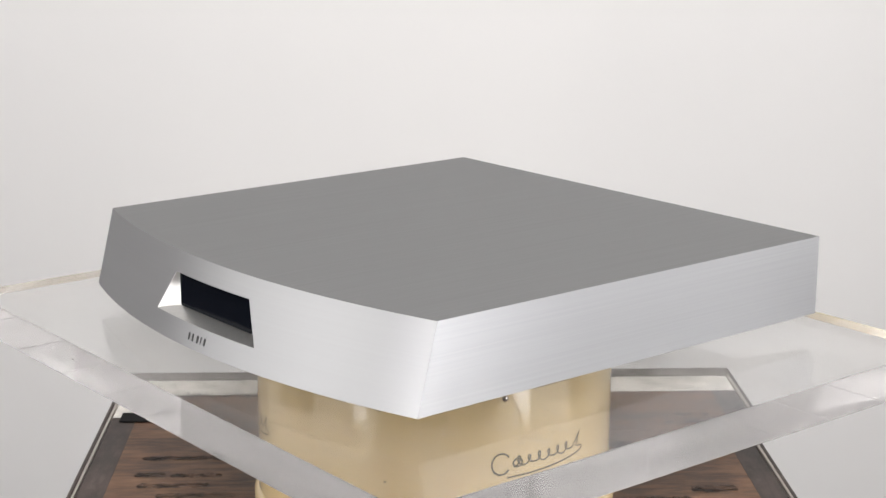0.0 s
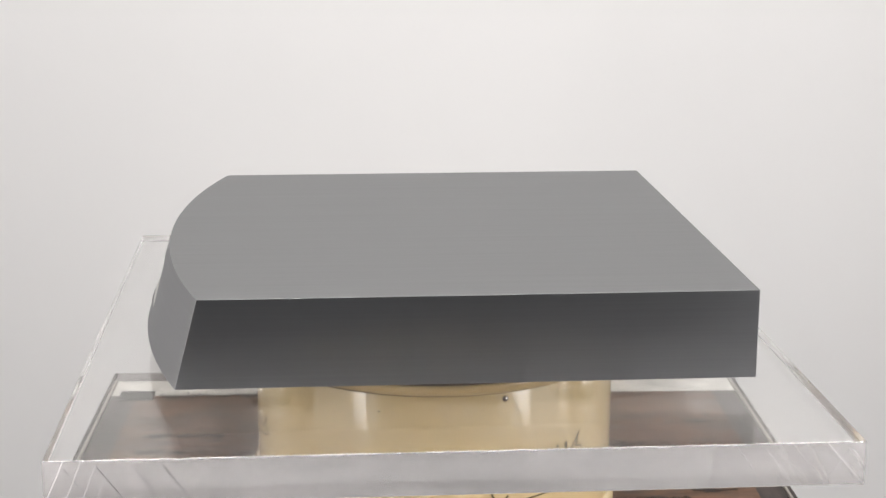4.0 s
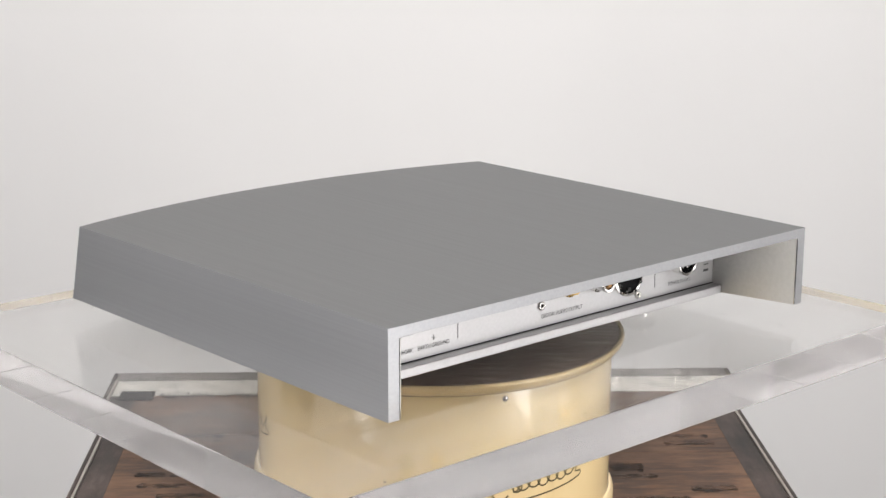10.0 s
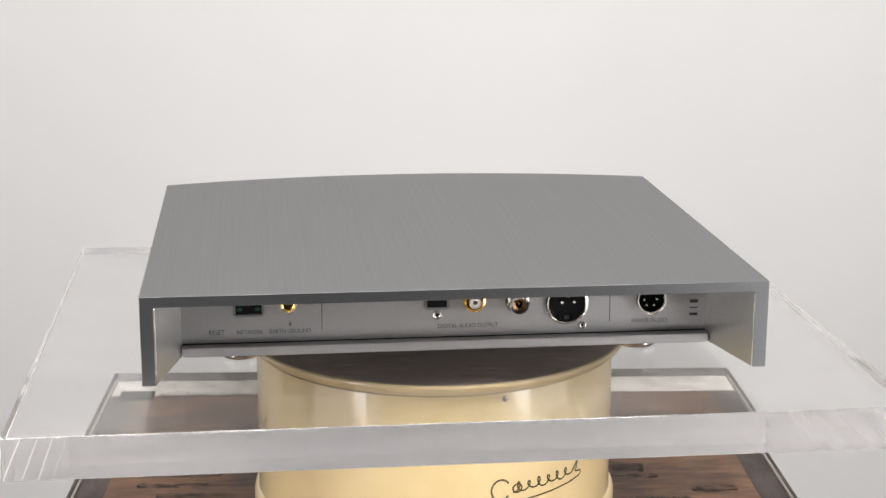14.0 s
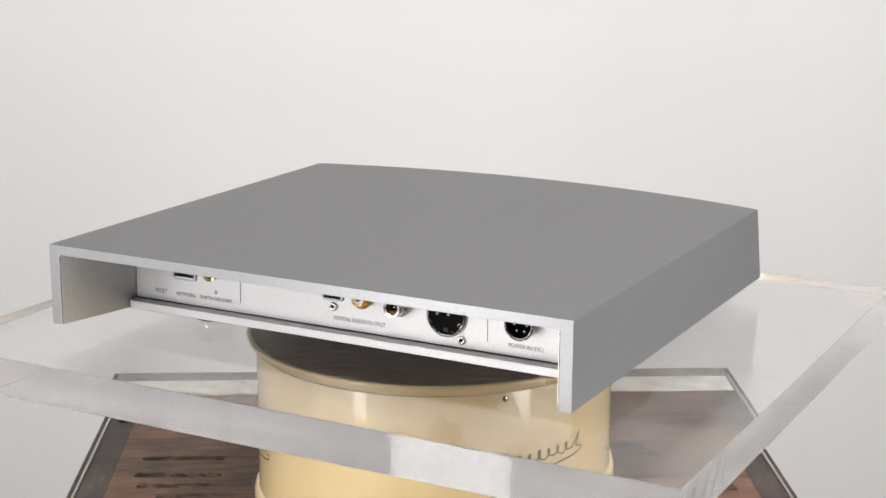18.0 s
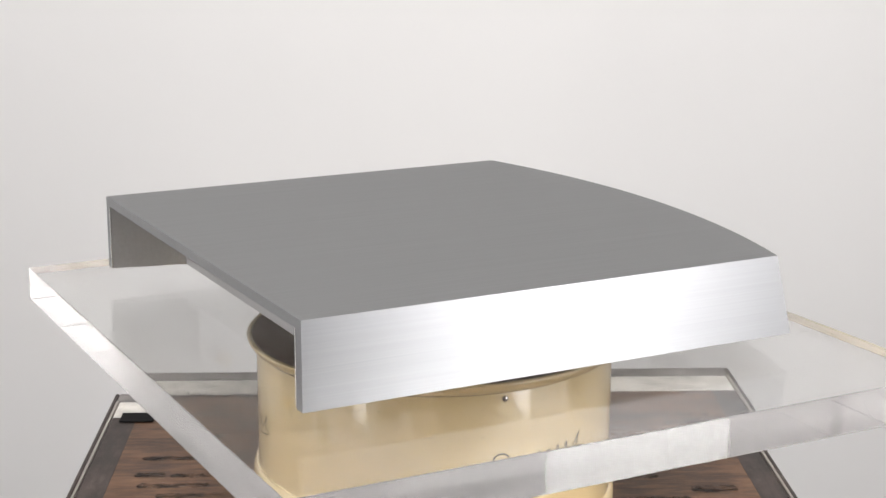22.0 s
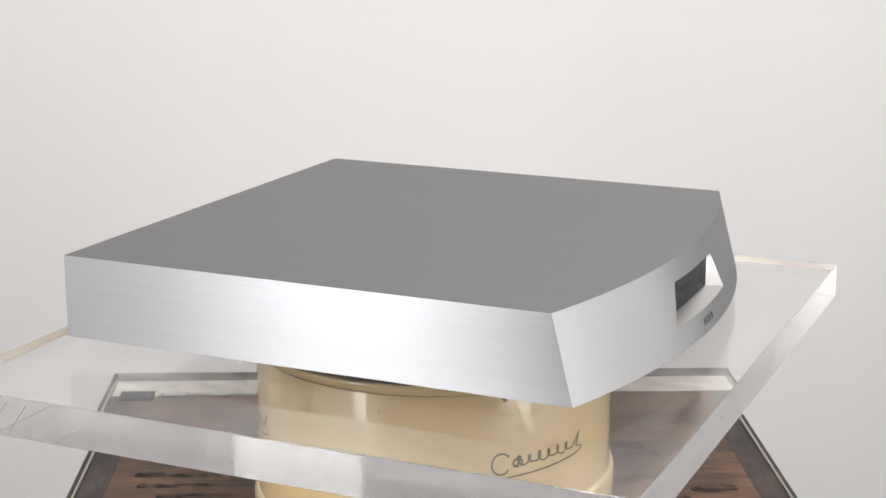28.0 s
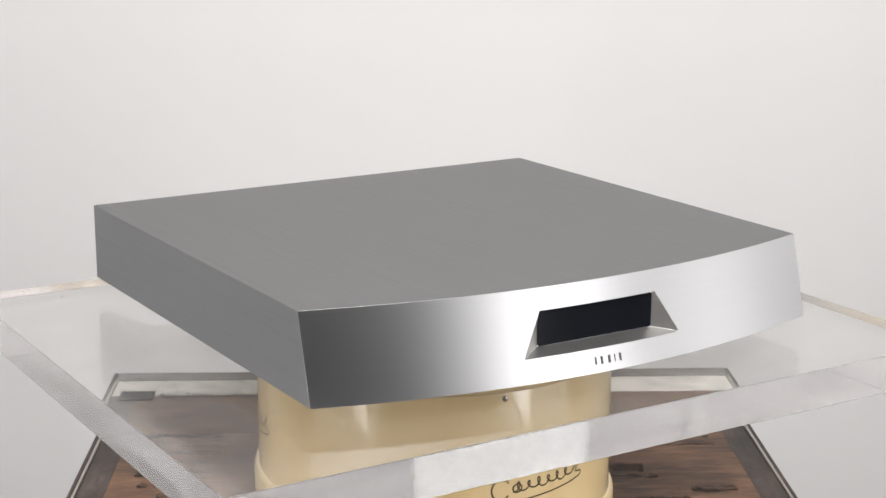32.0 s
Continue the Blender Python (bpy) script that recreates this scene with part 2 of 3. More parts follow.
def trunk():
    e = new("storage_trunk")
    e.matrix_world = TURN
    w, back, front = 0.2475, 0.2465, -0.245
    rail, line = 0.2225, 0.2415
    wood_back = 0.191
    n = 5
    ys = [front + (wood_back - front) * i / n for i in range(n + 1)]
    for i in range(n):
        part("plank", box(-rail - 0.003, ys[i] + 0.0001, CZ - 0.012, rail + 0.003, ys[i + 1] - 0.0001, CZ, 0.0003, 1), WOOD, e)
    for s in (-1, 1):
        lo, hi = sorted((s * rail, s * line))
        part("rail", box(lo, front, CZ - 0.011, hi, wood_back - 0.001, CZ + 0.0002, 0.00008, 1), RAIL, e, "dark stained side rail")
        lo, hi = sorted((s * line, s * 0.2440))
        part("trim_strip", box(lo + 0.0001, front, CZ - 0.02, hi - 0.0001, back - 0.02, CZ + 0.0016, 0.0007, 2), TRIM, e, "thin pale metal edging")
        lo, hi = sorted((s * 0.2441, s * w))
        part("edge_strip", box(lo, front, CZ - 0.03, hi, back, CZ + 0.0006, 0.0012, 3), RAIL, e, "dark outer edge strip")
        lo, hi = sorted((s * (w - 0.016), s * (w - 0.004)))
        part("side_board", box(lo, front + 0.002, ZF, hi, back - 0.002, CZ - 0.0305, 0.001, 1), WOOD, e)
    # opaque strips give the pale and the dark grey band along the back
    part("back_strip", box(-0.2414, wood_back + 0.0004, CZ - 0.02, 0.2414, back - 0.0200, CZ + 0.0002, 0.0005, 1), PALE, e, "pale mottled strip along the back")
    part("edge_strip", box(-0.2440, back - 0.0198, CZ - 0.02, 0.2440, back, CZ + 0.0006, 0.0012, 3), GREY_EDGE, e, "mottled dark grey strip at the back edge")
    part("front_board", box(-w + 0.017, front, ZF, w - 0.017, front + 0.012, CZ - 0.0205, 0.001, 1), WOOD, e)
    part("back_board", box(-w + 0.017, back - 0.014, ZF, w - 0.017, back - 0.002, CZ - 0.0205, 0.001, 1), WOOD, e)
    for x, y, l, h in STENCIL:
        part("stencil_line", ragged_bar(x, y, l, h * 1.6, CZ + 0.0003), STENCIL_INK, e, "worn black stencilled line")
    part("stain", ragged_bar(-0.105, wood_back - 0.001, 0.20, 0.013, CZ + 0.0005, 84, teeth=True), STENCIL_INK, e, "ragged black stain along the pale strip")
    wear = random.Random(3)
    for i in range(40):
        u, v = wear.uniform(-0.21, 0.21), wear.uniform(-0.235, 0.18)
        part("scratch", fleck(u, v, CZ + 0.0002, wear.choice((0.004, 0.007, 0.012, 0.02)), 0.0004, wear.gauss(0, 50), wear.uniform(-12, 12)), WORN, e)
    part("felt_pad", box(-0.2345, wood_back - 0.013, CZ + 0.0006, -0.2085, wood_back + 0.007, CZ + 0.0016, 0.0007, 3), BLACK, e, "black felt pad at the corner")
    return tagged(e, "old brown wooden trunk with dark rails and worn stencilling", "trunk")


def ragged_bar(x, y, l, h, z, n=26, teeth=False):
    """A flat worn bar with uneven long sides, or with brushed teeth along the upper one."""
    bm = bmesh.new()
    prev = None
    for i in range(n + 1):
        px = x - l / 2 + l * i / n
        k = 0.25 if i in (0, n) else 1
        up = h / 2 * k * random.uniform(0.45, 1.1)
        if teeth:
            up *= 1.25 if i % 2 else 0.3
        dn = h / 2 * k * random.uniform(0.5, 1.05)
        sag = 0.0003 * math.sin(i * 0.55 + x * 90)
        pair = (bm.verts.new((px, y - dn + sag, z)), bm.verts.new((px, y + up + sag, z)))
        if prev:
            bm.faces.new((prev[0], pair[0], pair[1], prev[1]))
        prev = pair
    return bm


def fleck(x, y, z, l, w, turn, bend=0.0):
    """A thin hair-like sliver lying at z; bend: degrees between its two halves."""
    bm = bmesh.new()
    pts = [(-l / 2, 0), (0, l * math.tan(radians(bend)) * 0.5), (l / 2, 0)]
    prev = None
    for i, (a, c) in enumerate(pts):
        hw = w / 2 * (1.0 if i == 1 else 0.4)
        ring = [bm.verts.new((a, c - hw, 0)), bm.verts.new((a, c + hw, 0)), bm.verts.new((a, c, w * 0.4))]
        if prev:
            for k in range(3):
                bm.faces.new((prev[k], prev[(k + 1) % 3], ring[(k + 1) % 3], ring[k]))
        else:
            bm.faces.new(ring)
        prev = ring
    bm.faces.new(prev[::-1])
    bmesh.ops.transform(bm, matrix=pose(x, y, z, 0, 0, turn), verts=bm.verts)
    return bm


LINT = plain("pale_lint", (0.75, 0.74, 0.72), 0.6)
WORN = plain("bare_scratched_wood", (0.24, 0.18, 0.135), 0.7, vary=0.3)
TRIM = metal("pale_edging_metal", (0.42, 0.39, 0.35), 0.4, (60, 60, 60), strength=0.3)
PALE = plain("pale_mottled", (0.56, 0.54, 0.50), 0.6, vary=0.28, scale=60)
GREY_EDGE = plain("mottled_grey_edge", (0.14, 0.13, 0.125), 0.6, vary=0.5, scale=45)
STENCIL_INK = plain("faded_black_ink", (0.014, 0.011, 0.010), 0.7, vary=0.6, scale=120)
_ns, _ls = STENCIL_INK.node_tree.nodes, STENCIL_INK.node_tree.links
_r = _ns.new("ShaderNodeMapRange")
_r.inputs[1].default_value, _r.inputs[2].default_value, _r.inputs[3].default_value, _r.inputs[4].default_value = 0.36, 0.62, 0.08, 0.8
_ls.new(noise_tex(_ns, _ls, coords(_ns, _ls, (110, 160, 110)), 1.0, 4), _r.inputs[0])
_ls.new(_r.outputs[0], _ns["Principled BSDF"].inputs["Alpha"])
trunk()


def acrylic_sheet(name, x, y, z0, z1, bevel, label, category):
    bm = box(-x / 2, -y / 2, z0, x / 2, y / 2, z1, bevel, 1)
    for f in bm.faces:
        f.normal_update()
        f.material_index = 0 if abs(f.normal.z) > 0.95 else 1
    ob = new(name, mesh_of(name, bm, [ACRYLIC, ACRYLIC_EDGE]))
    ob.visible_shadow = False
    return tagged(ob, label, category)


PZ0, PZ1 = -0.0366, -0.0126     # under and upper side of the turning plate

# ---- the cream drum ----
def drum():
    e = new("enamel_drum")
    e.location = (-0.0005, -0.003, 0)
    r = 0.1167
    top, seam = PZ0 - 0.0001, -0.0452
    part("drum_body", lathe([(0, -0.1395), (0.112, -0.1395), (r, -0.138), (r, seam), (0.1, seam), (0, seam)], 128), ENAMEL, e)
    sharp(e.children[0])
    flange = [(r + 0.0002, -0.1398), (0.1188, -0.1398), (0.1200, -0.138), (0.1200, -0.126), (0.1192, -0.1235), (0.1180, -0.122), (r + 0.0002, -0.1218)]
    sharp(part("base_flange", lathe(flange, 128, close=True), ENAMEL, e))
    part("seam", lathe([(r - 0.001, seam + 0.00001), (r + 0.0001, seam + 0.00001), (r + 0.0001, seam + 0.00028), (r - 0.001, seam + 0.00028)], 128, close=True), DARK_SEAM, e, "dark joint under the lid")
    # the lid sits a little off centre, its lip flaring out over the body
    lip = [(0.110, seam + 0.0003), (r + 0.0002, seam + 0.0003), (r + 0.0012, seam + 0.0007), (r + 0.0030, seam + 0.0018), (r + 0.0048, seam + 0.0033), (r + 0.0061, seam + 0.0050),
           (r + 0.0068, seam + 0.0066), (r + 0.0069, top - 0.0010), (r + 0.0064, top - 0.0003), (r + 0.0055, top), (r + 0.0042, top - 0.0002), (r + 0.0038, top - 0.0014), (0.110, top - 0.0016)]
    aside = Matrix.Translation((0.0010, 0, 0))
    sharp(part("lid_rim", lathe(lip, 128, aside, close=True), ENAMEL, e), 60)
    part("lid_top", lathe([(0, top - 0.0013), (r + 0.0033, top - 0.0011), (r + 0.0036, top - 0.0006), (r + 0.0033, top - 0.0002), (0, top - 0.0002)], 96, aside), DISC, e, "scuffed dark brown disc set in the lid")
    wear = random.Random(9)
    for i in range(60):
        a, d = wear.uniform(0, 2 * math.pi), 0.113 * math.sqrt(wear.random())
        m = fleck(d * math.cos(a) + 0.001, d * math.sin(a), top - 0.00018, wear.choice((0.002, 0.004, 0.008, 0.014)), 0.0003, wear.gauss(0, 35), wear.uniform(-10, 10))
        part("scratch", m, WORN if i % 3 else LINT, e)
    rivet = lathe([(0.0021, 0), (0.0021, 0.0004), (0.0015, 0.0011), (0, 0.0014)], 16)
    m = Matrix.Rotation(radians(21.2 - 90), 4, "Z") @ Matrix.Translation((r, 0, -0.0486)) @ Matrix.Rotation(radians(90), 4, "Y")
    bmesh.ops.transform(rivet, matrix=m, verts=rivet.verts)
    part("rivet", rivet, CHROME, e, smooth=True)
    for turn in (0, -115.5, 120):
        part("script_mark", script_mark(r + 0.0002, turn), SCRIPT, e, "looping dark olive brush mark")
    chips = random.Random(5)
    for i in range(14):
        m = Matrix.Rotation(radians(chips.uniform(-180, 180)), 4, "Z") @ Matrix.Translation((r, 0, chips.uniform(-0.112, -0.052))) @ Matrix.Rotation(radians(90), 4, "Y")
        k = chips.uniform(0.0003, 0.0006)
        chip = lathe([(k, -0.0001), (k * 0.8, 0.00012), (0, 0.00015)], 7, m @ Matrix.Diagonal((1, chips.uniform(0.8, 2.2), 1, 1)))
        part("chip", chip, DARK_SEAM, e)
    return tagged(e, "round cream enamelled metal drum with dark lid", "drum")


SCRIPT = plain("olive_print", (0.06, 0.046, 0.010), 0.6)


def stroke(bm, pts, width, r):
    """A flat ribbon on a cylinder through (degrees, z) points; width in metres."""
    prev = None
    fine = []
    for (a0, z0), (a1, z1) in zip(pts, pts[1:]):
        n = max(1, int(abs(a1 - a0) / 0.7))
        fine += [(a0 + (a1 - a0) * k / n, z0 + (z1 - z0) * k / n) for k in range(n)]
    pts = fine + [pts[-1]]
    for i, (a, z) in enumerate(pts):
        a0, z0 = pts[max(0, i - 1)]
        a1, z1 = pts[min(len(pts) - 1, i + 1)]
        dx, dz = radians(a1 - a0) * r, z1 - z0
        ln = math.hypot(dx, dz) or 1
        nx, nz = -dz / ln * width / 2, dx / ln * width / 2
        pair = []
        for s in (-1, 1):
            b1 = radians(a) + s * nx / r
            pair.append(bm.verts.new((r * math.sin(b1), -r * math.cos(b1), z + s * nz)))
        if prev:
            bm.faces.new((prev[0], pair[0], pair[1], prev[1]))
        prev = pair


def script_mark(r, turn):
    bm = bmesh.new()
    # opening swash, a run of loops, a rising end stroke and a long underline
    swash = [(20.2 + 3.0 * math.cos(radians(a)) + turn, -0.0893 + 0.0066 * math.sin(radians(a))) for a in range(35, 331, 12)]
    stroke(bm, swash, 0.0012, r)
    run = []
    stroke(bm, [(24.0 + 1.5 * math.cos(radians(a)) + turn + 1.6, -0.0896 + 0.0026 * math.sin(radians(a))) for a in range(0, 361, 20)], 0.0011, r)
    for i in range(0, 181):
        u = i / 180
        run.append((24.2 + 21.5 * u + 1.15 * math.sin(u * 2 * math.pi * 6) + turn, -0.0890 + 0.0017 * u - (0.0028 + 0.0005 * math.sin(u * 17)) * math.cos(u * 2 * math.pi * 6)))
    stroke(bm, run, 0.0011, r)
    end = [(45.7 + turn, -0.0895), (46.6 + turn, -0.0893), (48.2 + turn, -0.086), (50.2 + turn, -0.0805), (49.4 + turn, -0.085), (48.7 + turn, -0.0893), (49.6 + turn, -0.0898),
           (51.2 + turn, -0.0900), (51.6 + turn, -0.0915), (50.4 + turn, -0.0932), (46 + turn, -0.0948), (38 + turn, -0.0964), (30 + turn, -0.0975), (22 + turn, -0.0982)]
    stroke(bm, end, 0.0011, r)
    return bm


drum()
# ---- the turning acrylic plate ----
plate = acrylic_sheet("acrylic_plate", 0.4973, 0.4224, PZ0, PZ1, 0.0004, "thick clear acrylic plate with sawn, scratched edges", "acrylic plate")
bm_shift = Matrix.Translation((0.001, -0.0044, 0)) @ Matrix.Rotation(-0.002, 4, "Z")
plate.data.transform(bm_shift)


HAIR = plain("grey_hair_scratch", (0.28, 0.26, 0.25), 0.6)
SPECK = plain("dark_speck", (0.06, 0.05, 0.045), 0.6)
rnd = random.Random(11)
for i in range(34):
    x, y = rnd.uniform(-0.235, 0.235), rnd.uniform(-0.20, 0.20)
    part("scratch", fleck(x, y, PZ1 + 0.00005, rnd.choice((0.002, 0.003, 0.005, 0.010)), 0.00028, rnd.uniform(0, 180), rnd.uniform(-25, 25)), LINT if i % 3 == 0 else HAIR, plate)
for i in range(30):
    x, y = rnd.uniform(-0.235, 0.235), rnd.uniform(-0.20, 0.20)
    part("speck", fleck(x, y, PZ1 + 0.00005, rnd.uniform(0.0008, 0.0022), 0.0006, rnd.uniform(0, 180)), SPECK, plate)
for i in range(70):
    x, y = rnd.uniform(-0.16, 0.16), rnd.uniform(-0.16, 0.16)
    part("dust_fleck", fleck(x, y, PZ1 + 0.00005, rnd.uniform(0.0006, 0.0018), 0.0003, rnd.uniform(0, 180)), LINT, plate)
# saw lines across the two long side edges, near the corners
SAW = plain("saw_line_grey", (0.10, 0.10, 0.105), 0.7)
for sx in (-1, 1):
    for y0 in (0.192, 0.174, 0.158, 0.145, -0.200, -0.183, -0.165, -0.150):
        l = math.hypot(0.0165, 0.012)
        bm = box(-0.0001, -l / 2, -0.0001, 0.0001, l / 2, 0.0001)
        lean = math.degrees(math.atan2(0.0165, 0.012 * sx * (1 if y0 > 0 else -1)))
        bmesh.ops.transform(bm, matrix=pose(sx * 0.2487 + 0.001, y0, -0.0240, lean), verts=bm.verts)
        part("saw_line", bm, SAW, plate)
for i in range(12):
    side = rnd.randrange(4)
    u, z = rnd.uniform(-0.2, 0.2), rnd.uniform(PZ0 + 0.002, PZ1 - 0.002)
    bm = fleck(0, 0, 0, rnd.uniform(0.001, 0.004), 0.0006, rnd.uniform(-20, 20))
    m = (pose(0.001 + 0.2487, u, z, 90, 0, 90), pose(0.001 - 0.2487, u, z, 90, 0, -90), pose(u, -0.2156, z, 90, 0, 0), pose(u, 0.2068, z, 90, 0, 180))[side]
    bmesh.ops.transform(bm, matrix=m, verts=bm.verts)
    part("chip", bm, SPECK, plate)

# ---- the music player ----
W, H = 0.175, 0.0503
YB, YF, SAG, LEAN = 0.1661, -0.1420, 0.0265, 0.0132
RC = (W * W + SAG * SAG) / (2 * SAG)


def front_y(x, z):
    return YF - (math.sqrt(RC * RC - x * x) - (RC - SAG)) - (LEAN + 0.0022 * (1 - (x / W) ** 2)) * (1 - z / H)


def shell():
    bm = bmesh.new()
    v = {}

    def vert(x, y, z):
        k = (round(x, 6), round(y, 6), round(z, 6))
        if k not in v:
            v[k] = bm.verts.new((x, y, z))
        return v[k]

    def face(pts, mi):
        ps = []
        for p in pts:
            q = vert(*p)
            if q not in ps:
                ps.append(q)
        if len(ps) > 2:
            f = bm.faces.new(ps)
            f.material_index = mi
    xt, xb, zt, zb = 0.0405, 0.0545, 0.0378, 0.0134
    outer = [W - (W - xb) * i / 22 for i in range(23)]
    mid = [xb - (xb - xt) * i / 6 for i in range(1, 7)]
    core = [xt - 2 * xt * i / 24 for i in range(1, 24)]
    xs = outer + mid + core + [-x for x in reversed(mid)] + [-x for x in reversed(outer)]

    def hole(x):
        a = abs(x)
        if a >= xb:
            return zb, zb
        return zb, (zt if a <= xt else zb + (zt - zb) * (xb - a) / (xb - xt))
    P = lambda x, z: (x, front_y(x, z), z)
    for x0, x1 in zip(xs, xs[1:]):
        (b0, t0), (b1, t1) = hole(x0), hole(x1)
        if min(abs(x0), abs(x1)) >= xb - 1e-9:
            extra0 = [P(x0, zb)] if abs(abs(x0) - xb) < 1e-9 else []
            extra1 = [P(x1, zb)] if abs(abs(x1) - xb) < 1e-9 else []
            face([P(x0, 0), P(x1, 0)] + extra1 + [P(x1, H), P(x0, H)] + extra0, 1)
        else:
            face([P(x0, 0), P(x1, 0), P(x1, b1), P(x0, b0)], 1)
            face([P(x0, t0), P(x1, t1), P(x1, H), P(x0, H)], 1)
    # recess: flat back for the display, sloped floor and cheeks
    yd, dx, d0, d1 = -0.1683, 0.0402, 0.0162, 0.0374
    inside = [x for x in xs if abs(x) <= xb + 1e-9]
    flo = lambda x: (x / xb * dx, yd, d0)
    for x0, x1 in zip(inside, inside[1:]):
        face([P(x0, zb), P(x1, zb), flo(x1), flo(x0)], 2)
    top = [x for x in xs if abs(x) <= xt + 1e-9]
    up = lambda x: (x / xt * dx, yd, d1)
    for x0, x1 in zip(top, top[1:]):
        face([P(x0, zt), P(x1, zt), up(x1), up(x0)], 2)
    for s in (1, -1):
        cheek = [s * x for x in [xb] + mid]
        chk = lambda x: (s * dx, yd, d0 + (d1 - d0) * (xb - abs(x)) / (xb - xt))
        for x0, x1 in zip(cheek, cheek[1:]):
            face([P(x0, hole(x0)[1]), P(x1, hole(x1)[1]), chk(x1), chk(x0)], 2)
    cr = [(s * dx, yd, d0 + (d1 - d0) * i / 6) for s, rng in ((1, range(7)),) for i in rng]
    cl = [(-dx, yd, d0 + (d1 - d0) * i / 6) for i in range(6, -1, -1)]
    face(cr + [up(x) for x in top[1:-1]] + cl + [flo(x) for x in reversed(inside[1:-1])], 2)
    # top, sides, underside and the open recess at the back
    face([P(x, H) for x in xs] + [(-W, YB, H), (W, YB, H)], 0)
    for s in (1, -1):
        face([P(s * W, 0), P(s * W, H), (s * W, YB, H), (s * W, YB, 0)], 3)
    n0, n1, y1, y2, zc = 0.1675, 0.1557, 0.113, 0.1068, 0.0443
    face([P(x, 0) for x in xs] + [(-W, YB, 0), (-n0, YB, 0), (-n1, y1, 0), (-n1, y2, 0), (n1, y2, 0), (n1, y1, 0), (n0, YB, 0), (W, YB, 0)], 2)
    face([(W, YB, 0), (W, YB, H), (-W, YB, H), (-W, YB, 0), (-n0, YB, 0), (-n0, YB, zc), (n0, YB, zc), (n0, YB, 0)], 4)
    for s in (1, -1):
        face([(s * n0, YB, 0), (s * n0, YB, zc), (s * n1, y1, zc), (s * n1, y1, 0)], 2)
        face([(s * n1, y1, 0), (s * n1, y1, zc), (s * n1, y2, zc), (s * n1, y2, 0)], 2)
    face([(n1, y2, 0), (n1, y2, zc), (-n1, y2, zc), (-n1, y2, 0)], 2)
    face([(n0, YB, zc), (-n0, YB, zc), (-n1, y1, zc), (-n1, y2, zc), (n1, y2, zc), (n1, y1, zc)], 2)
    return bm


player = new("music_player")
def brush_map(bm):
    """Texture space across the brush lines: u upright on the sides, across the width on top."""
    uv = bm.loops.layers.uv.new("brush")
    bmesh.ops.recalc_face_normals(bm, faces=bm.faces)
    for f in bm.faces:
        flat = abs(f.normal.z) > 0.9
        for l in f.loops:
            x, y, z = l.vert.co
            l[uv].uv = (x, y) if flat else (z, y if abs(f.normal.x) > 0.7 else x)
    return bm


body = part("housing", brush_map(shell()), [ALU_TOP, ALU_FRONT, ALU_INNER, ALU_SIDE, ALU_REAR], player)
sharp(body, 25)
bev = body.modifiers.new("edge", "BEVEL")
bev.width, bev.segments, bev.limit_method, bev.angle_limit = 0.00018, 2, "ANGLE", radians(35)
bev.harden_normals = True


def rounded_plate(w, h, t, r, m, seg=5):
    """A plate in the local xy plane with rounded corners, thickness t up z."""
    bm = bmesh.new()
    ring = []
    for cx, cy, a0 in ((w / 2 - r, h / 2 - r, 0), (-w / 2 + r, h / 2 - r, 90), (-w / 2 + r, -h / 2 + r, 180), (w / 2 - r, -h / 2 + r, 270)):
        for i in range(seg + 1):
            a = radians(a0 + 90 * i / seg)
            ring.append((cx + r * math.cos(a), cy + r * math.sin(a)))
    lo = [bm.verts.new((x, y, 0)) for x, y in ring]
    hi = [bm.verts.new((x, y, t)) for x, y in ring]
    bm.faces.new(lo[::-1])
    bm.faces.new(hi)
    for i in range(len(ring)):
        j = (i + 1) % len(ring)
        bm.faces.new((lo[i], lo[j], hi[j], hi[i]))
    bmesh.ops.transform(bm, matrix=m, verts=bm.verts)
    return bm


FRONT = Matrix(((1, 0, 0, 0), (0, 0, -1, 0), (0, 1, 0, 0), (0, 0, 0, 1)))      # local xy seen from the front
BACK = Matrix(((-1, 0, 0, 0), (0, 0, 1, 0), (0, 1, 0, 0), (0, 0, 0, 1)))       # local xy seen from behind

part("display", rounded_plate(0.0796, 0.0204, 0.0006, 0.0012, Matrix.Translation((0, -0.1684, 0.0268)) @ FRONT), DISPLAY, player, "black glass display window")
# small dark bars under the display
for i, (x, w) in enumerate(((-0.0090, 0.0026), (-0.0048, 0.0036), (0.0004, 0.0044), (0.0043, 0.0009), (0.0082, 0.0036))):
    part("mark_bar", rounded_plate(w * 0.34, 0.0044, 0.0003, 0.0002, Matrix.Translation((x, front_y(x, 0.0066) - 0.0001, 0.0066)) @ Matrix.Rotation(-math.atan2(LEAN, H), 4, "X") @ FRONT, 2), GREY_INK, player)

# rear panel with its sockets and print
YP = 0.1069
panel = part("rear_panel", box(-0.1555, YP, 0.0002, 0.1555, YP + 0.0012, 0.0442), PANEL, player, "bright satin rear panel with sockets and print")
YQ = YP + 0.0013
# thin black strip along the foot of the rear panel
part("groove", box(-0.1553, YP + 0.0012, 0.0056, 0.1553, YP + 0.0018, 0.0060), BLACK, player, "thin black strip under the rear panel")
part("base_plate", brush_map(box(-0.1553, YP + 0.0012, 0.0, 0.1553, 0.1160, 0.0055, 0.0004, 1)), PANEL, player)


def at_back(x, z, y=YQ):
    return Matrix.Translation((x, y, z)) @ BACK


